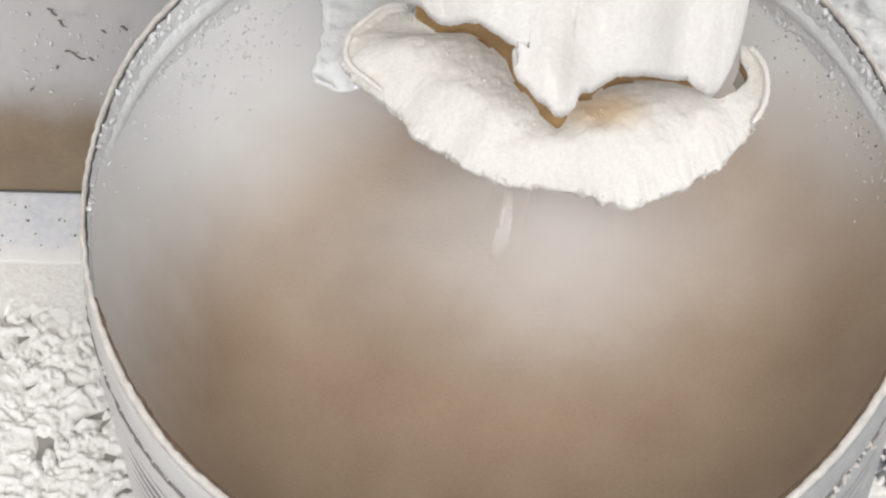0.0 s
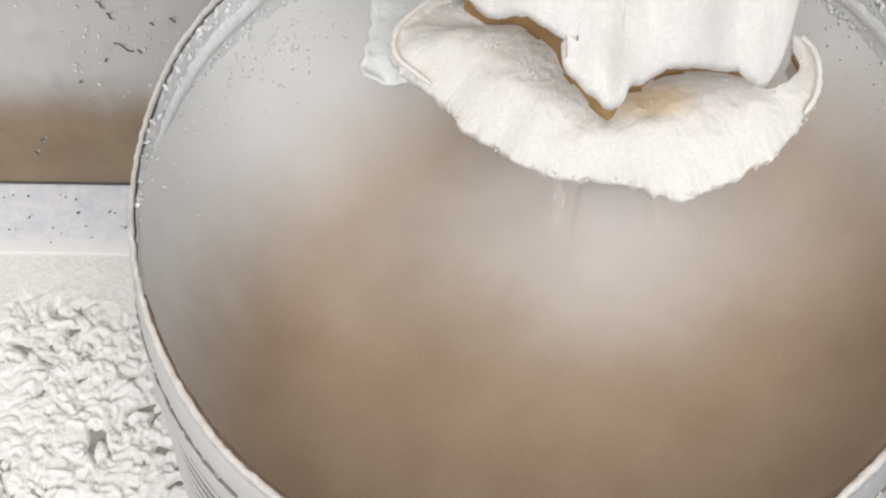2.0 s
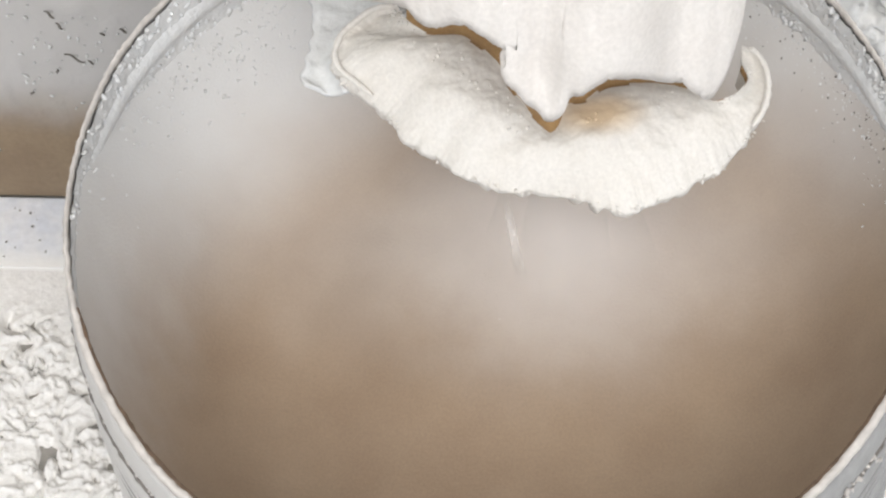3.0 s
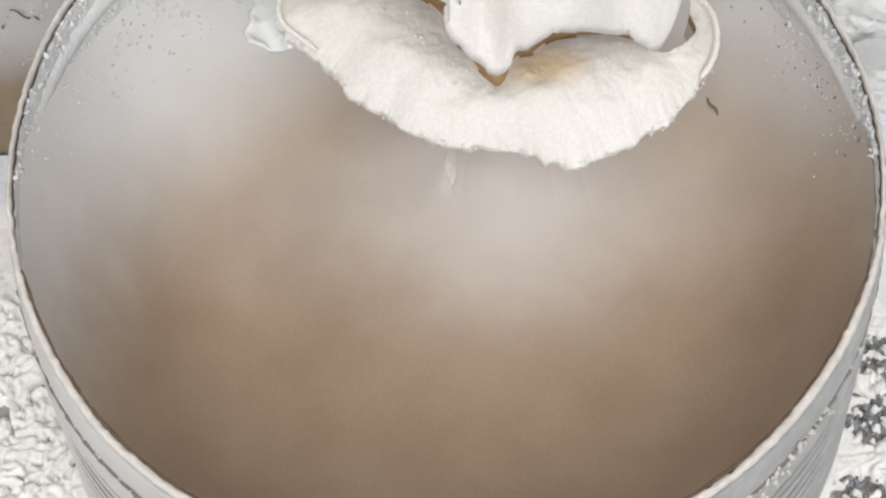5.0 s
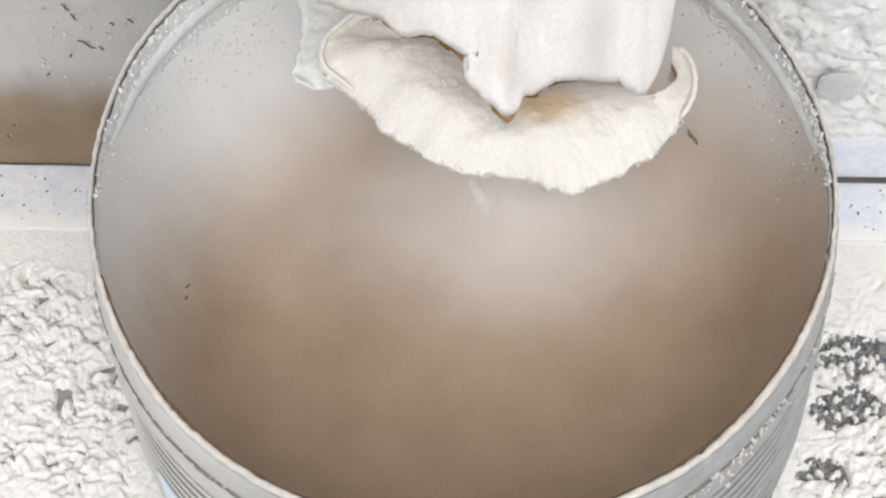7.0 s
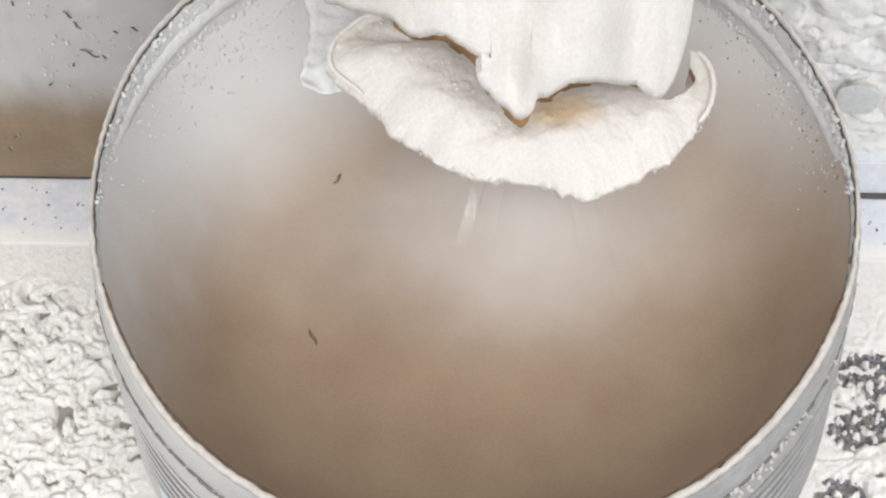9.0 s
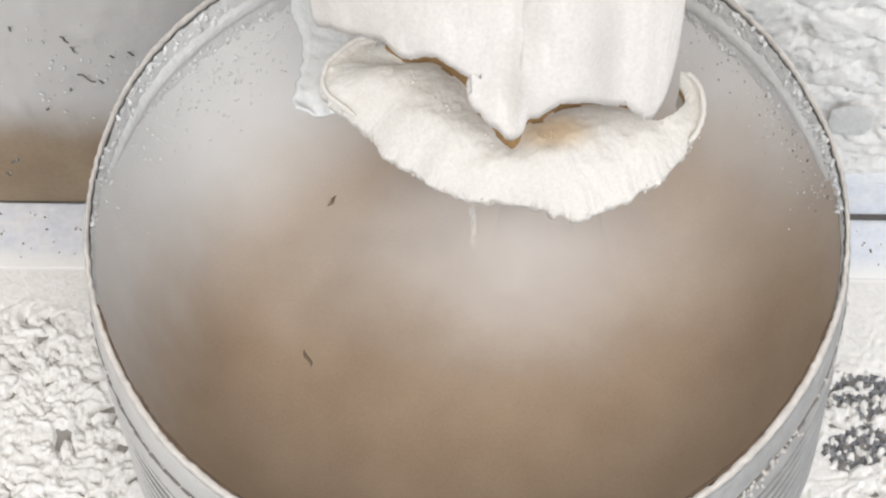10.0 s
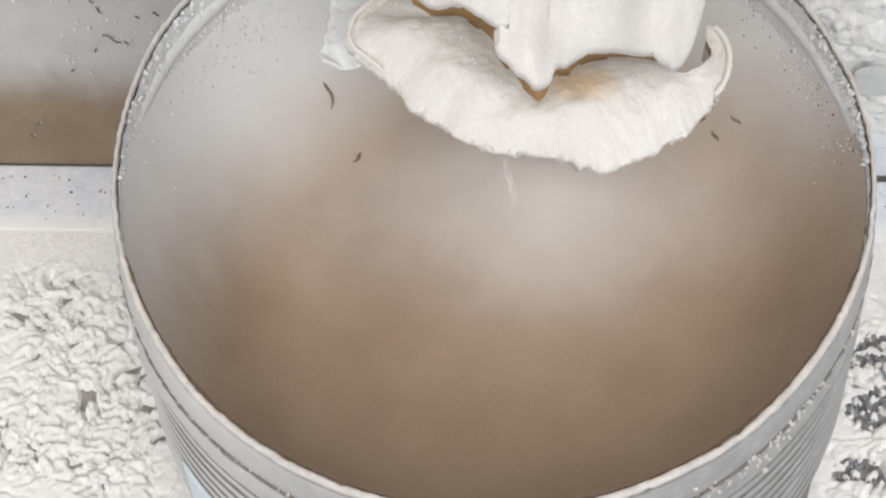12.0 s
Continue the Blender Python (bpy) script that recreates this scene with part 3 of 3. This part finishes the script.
def build_sleeve():
    """Cloth spout: a folded front flap that hangs over the curled lip of the longer back panel."""
    sleeve = tagged(new("flour_sleeve"), "white floury cloth sleeve with a curled lip above a bucket", "cloth sleeve")
    # front flap
    cols, rows = 260, 46
    edge = smooth_line([(x, 0, z + 0.0016) for x, z in FLAP_EDGE], cols)
    verts = []
    for i in range(rows):
        v = i / (rows - 1)
        for e in edge:
            up = max(0, (i - 2) / (rows - 3)) ** 1.4
            z = e.z + up * (0.80 - e.z) + (1 - v) * (0.0008 * noise.noise((e.x * 300, 2, 5)) + 0.0006 * noise.noise((e.x * 800, 7, 5)))
            x = 0.018 + (e.x - 0.018) * (1 + 0.10 * min(1, v * 3))
            s = (x - 0.018) / 0.066
            y = -0.005 + 0.45 * (z - 0.363) + 0.020 * s * s
            fold = 0.0035 * math.exp(-((x - 0.014 - 0.10 * (z - 0.37)) / 0.009) ** 2) + 0.003 * math.exp(-((x - 0.060) / 0.008) ** 2)
            fold -= 0.004 * math.exp(-((x - 0.040) / 0.014) ** 2)
            y += fold * min(1, v * 6 + 0.25) + 0.0016 * noise.noise((x * 70, z * 40, 3)) + 0.0007 * noise.noise((x * 220, z * 160, 1))
            z -= 1.7 * (y + 0.005 - 0.45 * (z - 0.363)) * (1 - v)
            if i == 0:
                z, y = z - 0.002, y + 0.018
            elif i == 1:
                z, y = z - 0.0004, y + 0.003
            verts.append((x, y, z))
    flap = mesh_object("front_flap", verts, grid_faces(rows, cols), CLOTH, sleeve)
    # the tucked edge is painted brown for the gap's shade and stuck meal
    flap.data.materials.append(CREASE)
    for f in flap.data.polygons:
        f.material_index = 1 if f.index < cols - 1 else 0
    so = flap.modifiers.new("thickness", "SOLIDIFY")
    so.thickness, so.offset = 0.0018, 1
    # back panel, curling forward into a lip
    n = 430
    lip = smooth_line([(x, y, 0.318) for x, y in LIP_EDGE], n)
    mouth = smooth_line([(x, y + 0.0006, 0.330) for x, y in LIP_MOUTH], n)
    verts = []
    across = 64
    back = [(0.0, 0.0022, 0.0006), (0.0, 0.009, 0.006), (0.0, 0.024, 0.022)]
    for k in range(4 + across + 4):
        for j in range(n):
            u = j / (n - 1)
            m, e = mouth[j], lip[j]
            side = Vector((-0.045 + 0.118 * u, 0, 0))
            if k == 0:
                p = Vector((side.x, 0.184, 0.80)) if u < 0.82 else m + Vector((0.0, 0.014, -0.034))
            elif k < 4:
                p = m + (Vector(back[3 - k]) if u < 0.82 else Vector((0.0, 0.004 * (4 - k), -0.010 * (4 - k))))
            elif k < 4 + across:
                v = (k - 4) / (across - 1)
                p = m.lerp(e, v)
                w = (e - m).length
                p.z += min(0.010, 0.22 * w) * math.sin(math.pi * v) + math.sin(math.pi * v) * (0.002 * noise.noise((p.x * 60, p.y * 60, 2)) + 0.0008 * noise.noise((p.x * 130, p.y * 130, 3)))
                crease = noise.noise((u * 26 + v * 2.0, v * 1.2, 6))
                p.z += 0.0006 * crease * math.sin(math.pi * min(1, v * 1.1)) * (1 - 0.7 * abs(2 * u - 0.9))
                p.z += 0.0004 * noise.noise((p.x * 260, p.y * 260, 8)) + 0.0002 * noise.noise((p.x * 520, p.y * 520, 4))
                p.z += 0.0028 * math.exp(-((v - 0.94) / 0.06) ** 2) * (math.exp(-(u / 0.22) ** 2) + math.exp(-((1 - u) / 0.13) ** 2))
                p.z -= 0.0075 * math.sin(math.pi * v) * math.exp(-((u - 0.07) / 0.09) ** 2)
                p.z -= 0.009 * math.sin(math.pi * min(1, v * 1.1)) * math.exp(-((u - 0.95) / 0.07) ** 2)
                out = (e - m).normalized()
                tame = min(1, 8 * u, 8 * (1 - u))
                p += tame * out * v ** 6 * (0.0016 * noise.noise((u * 60, 0.5, 3)) + 0.0009 * noise.noise((u * 190, 2.5, 3)) + 0.0007 * noise.noise((u * 420, 1.5, 7))) + tame * out * ( v ** 6 * (0.0009 * abs(noise.noise((u * 260, 3.5, 9))) - 0.0018))
            else:
                d = k - 3 - across
                out = (e - m).normalized()
                ragged = 1 + 0.8 * noise.noise((u * 70, 4.5, 1))
                p = e + out * (0.0016 * noise.noise((u * 60, 0.5, 3)) - 0.0018) + Vector((0, 0, -0.0022 * d * ragged)) - out * 0.0011 * (d - 1) ** 1.5
            verts.append(p)
    panel = mesh_object("back_lip", verts, grid_faces(4 + across + 4, n), LIP, sleeve)
    # rows behind the mouth carry the crack's shade as brown, with stuck meal
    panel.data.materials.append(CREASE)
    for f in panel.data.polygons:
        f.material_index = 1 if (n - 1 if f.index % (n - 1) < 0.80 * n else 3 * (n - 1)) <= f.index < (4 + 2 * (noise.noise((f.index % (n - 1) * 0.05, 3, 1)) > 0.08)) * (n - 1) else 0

    # rolled hem that shows at both ends of the lip
    for a, b in ((0.0, 0.23), (0.84, 0.985)):
        verts, count, steps = [], 60, 8
        line = []
        for i in range(count):
            at = (a + (b - a) * i / (count - 1)) * (n - 1)
            j = min(int(at), n - 2)
            e, m = lip[j].lerp(lip[j + 1], at - j), mouth[j].lerp(mouth[j + 1], at - j)
            line.append(e.lerp(m, 0.07) + Vector((0, 0, 0.0040)))
        for i in range(count):
            d = (line[min(i + 1, count - 1)] - line[max(i - 1, 0)]).normalized()
            side = d.cross(Vector((0, 0, 1))).normalized()
            r = 0.0012 * (1 + 0.3 * noise.noise((i * 0.3, a, 2))) * min(1, 0.35 + 0.2 * min(i, count - 1 - i))
            for k in range(steps):
                w = 2 * math.pi * k / steps
                verts.append(line[i] + r * (math.cos(w) * side + math.sin(w) * side.cross(d)))
        mesh_object("hem", verts, grid_faces(count, steps, True), LIP, sleeve)
    # loose fold of cloth that stands out behind the end of the lip
    outer, inner = smooth_line([(x, y, 0.312) for x, y in FLANGE_OUT], 60), smooth_line([(x, y, 0.316) for x, y in FLANGE_IN], 60)
    verts = []
    for i in range(9):
        for a, b in zip(outer, inner):
            p = a.lerp(b, i / 8)
            p.z += 0.002 * math.exp(-(i / 1.2) ** 2) - 0.003 * math.sin(math.pi * i / 8) + 0.001 * noise.noise(p * 160)
            p.x += 0.0011 * noise.noise((p.y * 260, 2, 1)) * (1 - i / 8)
            verts.append(p)
    fold = mesh_object("side_fold", verts, grid_faces(9, 60), FILM, sleeve)
    fold.modifiers.new("thickness", "SOLIDIFY").thickness = 0.0015
    # crumbs of flour caught along the edge and in the mouth
    rng, places = random.Random(21), []
    for _ in range(200):
        j = rng.randrange(n)
        v = rng.choice((rng.uniform(0.10, 0.45), rng.uniform(0.93, 1.0)))
        p = mouth[j].lerp(lip[j], v)
        p.z += min(0.010, 0.22 * (lip[j] - mouth[j]).length) * math.sin(math.pi * v)
        places.append((p, rng.uniform(0.0003, 0.0009)))
    tagged(lumps("flour_crumb", places, LIP, sleeve, 22), kind="stuff")


def build_dust():
    """Thin falling flour between the lip and the heap, in nested ragged shells."""
    plume = tagged(new("flour_dust"), "thin white flour dust falling onto the heap", "flour dust")
    plume.location = (0.026, 0.014, 0.0)
    for k in range(2):
        rb, rt, steps, rows = 0.020 + 0.016 * k, 0.010 + 0.010 * k, 48, 14
        verts = []
        for i in range(rows):
            v = i / (rows - 1)
            for j in range(steps):
                a = 2 * math.pi * j / steps
                r = (rb + (rt - rb) * v) * (1 + 0.22 * noise.noise((2 * math.cos(a), 2 * math.sin(a), k + v)))
                verts.append((r * math.cos(a), r * math.sin(a), 0.222 + 0.095 * v))
        mesh_object("veil", verts, grid_faces(rows, steps, True), DUST, plume).visible_shadow = False
    # narrow stream that trickles off the lip
    stream = tagged(new("flour_stream"), "narrow trickle of white flour off the cloth lip", "flour stream")
    for k in range(1):
        verts, rows, steps = [], 16, 20
        for i in range(rows):
            v = i / (rows - 1)
            for j in range(steps):
                a = 2 * math.pi * j / steps
                r = (0.0036 - 0.0022 * v) * (1 - 0.4 * k) * (1 + 0.3 * noise.noise((math.cos(a), math.sin(a), 3 * v + k)))
                verts.append((r * math.cos(a), 0.6 * r * math.sin(a) - 0.004 * (1 - v), -0.060 + 0.060 * v))
        mesh_object("strand", verts, grid_faces(rows, steps, True), STREAM, stream).visible_shadow = False
    return plume, stream


build_setting()
build_plinth()
build_bucket()
build_mound()
build_sleeve()
plume, stream = build_dust()


def build_grit():
    rng = random.Random(12)
    places = []
    for (cx, cy, rx, ry), n in zip(BARE, (320, 320, 100)):
        for _ in range(n):
            a, r = rng.uniform(0, 2 * math.pi), math.sqrt(rng.random())
            x, y = cx + 0.95 * rx * r * math.cos(a), cy + 0.95 * ry * r * math.sin(a)
            places.append(((x, y, 0.0006), rng.uniform(0.0006, 0.0021)))
    tagged(lumps("spilled_grit", places, GRIT, None, 13), "scattered dark grey grit on the floury floor", "grit", kind="stuff")


def build_specks():
    """Dark crumbs of dirt on the tile strip."""
    rng, places = random.Random(31), []
    for _ in range(130):
        x, y = rng.choice((-1, 1)) * rng.uniform(0.145, 0.290), rng.uniform(0.146, 0.179)
        places.append(((x, y, 0.0041), rng.uniform(0.0003, 0.0011)))
    tagged(lumps("dirt_specks", places, CHIP, None, 32), "small grey dirt crumbs on a pale tile strip", "dirt", kind="stuff")


def build_flakes():
    out = []
    for x, y, ln, turn, landed, buried in FLAKES:
        verts = []
        for i in range(9):
            s = i / 8 - 0.5
            w = 0.0005 * (1 - (2 * s) ** 2) + 0.0002
            for b in ((-w, 0), (0, 0.0007), (w, 0), (0, -0.0003)):
                verts.append((s * ln, b[0] + 0.06 * ln * math.sin(s * 7), b[1] + 0.0004))
        f = tagged(mesh_object("bran_flake", verts, grid_faces(9, 4, True), BRAN), "tiny dark brown bran flake on the flour", "bran flake", "bran flakes")
        out.append((f, Vector((x, y, mound_z(x, y) + 0.0006)), turn, landed, buried))
    for x, y, ln, turn in ((-0.230, 0.070, 0.007, 30), (-0.207, 0.004, 0.008, -35)):
        f = copy_thing(out[0][0], pose(x, y, crust(x, y) + 0.0004, 0, 6, turn))
        f.scale = (ln / 0.012,) * 3
        tagged(f, "tiny dark brown bran flake on the floury floor")
    return out


# place, length, turn, when it drops from the spout and when fresh flour covers it
FLAKES = ((-0.0650, 0.0610, 0.0085, 62, 8.65, None), (-0.0730, -0.0140, 0.0085, -62, 7.9, 10.9), (-0.0240, -0.0120, 0.0050, 20, 7.6, 8.9),
          (-0.0800, 0.0900, 0.0200, -74, 11.9, None), (0.0980, 0.0620, 0.0050, -55, 10.75, None), (0.0920, 0.0700, 0.0040, 30, 10.8, None),
          (0.1070, 0.0670, 0.0060, -35, 10.85, None), (0.1030, 0.0670, 0.0085, -58, 4.9, 8.0), (-0.0270, -0.0150, 0.0040, 40, 0.25, 0.65),
          (-0.1250, -0.0100, 0.0034, 45, 6.2, 7.8), (-0.1250, -0.0160, 0.0030, 60, 6.3, 7.9), (0.0530, -0.0500, 0.0040, 25, 7.9, 8.5))


build_grit()
build_specks()
flakes = build_flakes()


def motions():
    turn = []
    for i in range(25):
        t = 0.5 * i
        turn.append((t, pose(0.026 + 0.004 * math.sin(2.1 * t), 0.014 + 0.003 * math.cos(1.7 * t), 0.004 * math.sin(3.3 * t), 0, 0, 50 * i)))
    walk(plume, turn)
    walk(stream, [(0.25 * i, pose(0.0030 + 0.0015 * math.sin(2.9 * i), -0.0030, 0.321 + 0.004 * math.sin(1.9 * i), 4 * math.sin(1.3 * i), 5 + 3 * math.sin(2.3 * i), 70 * i)) for i in range(49)])
    for f, at, turn, landed, buried in flakes:
        rows = [(0, pose(0.02, 0.050, 0.345)), (landed - 0.2, pose(0.02, 0.050, 0.345)), (landed, pose(*at, 0, 15, turn))]
        if buried:
            rows += [(buried - 0.3, pose(*at, 0, 15, turn)), (buried, pose(at.x, at.y, at.z - 0.004, 0, 15, turn))]
        walk(f, rows + [(12, pose(at.x, at.y, at.z - (0.004 if buried else 0), 0, 15, turn))])


motions()
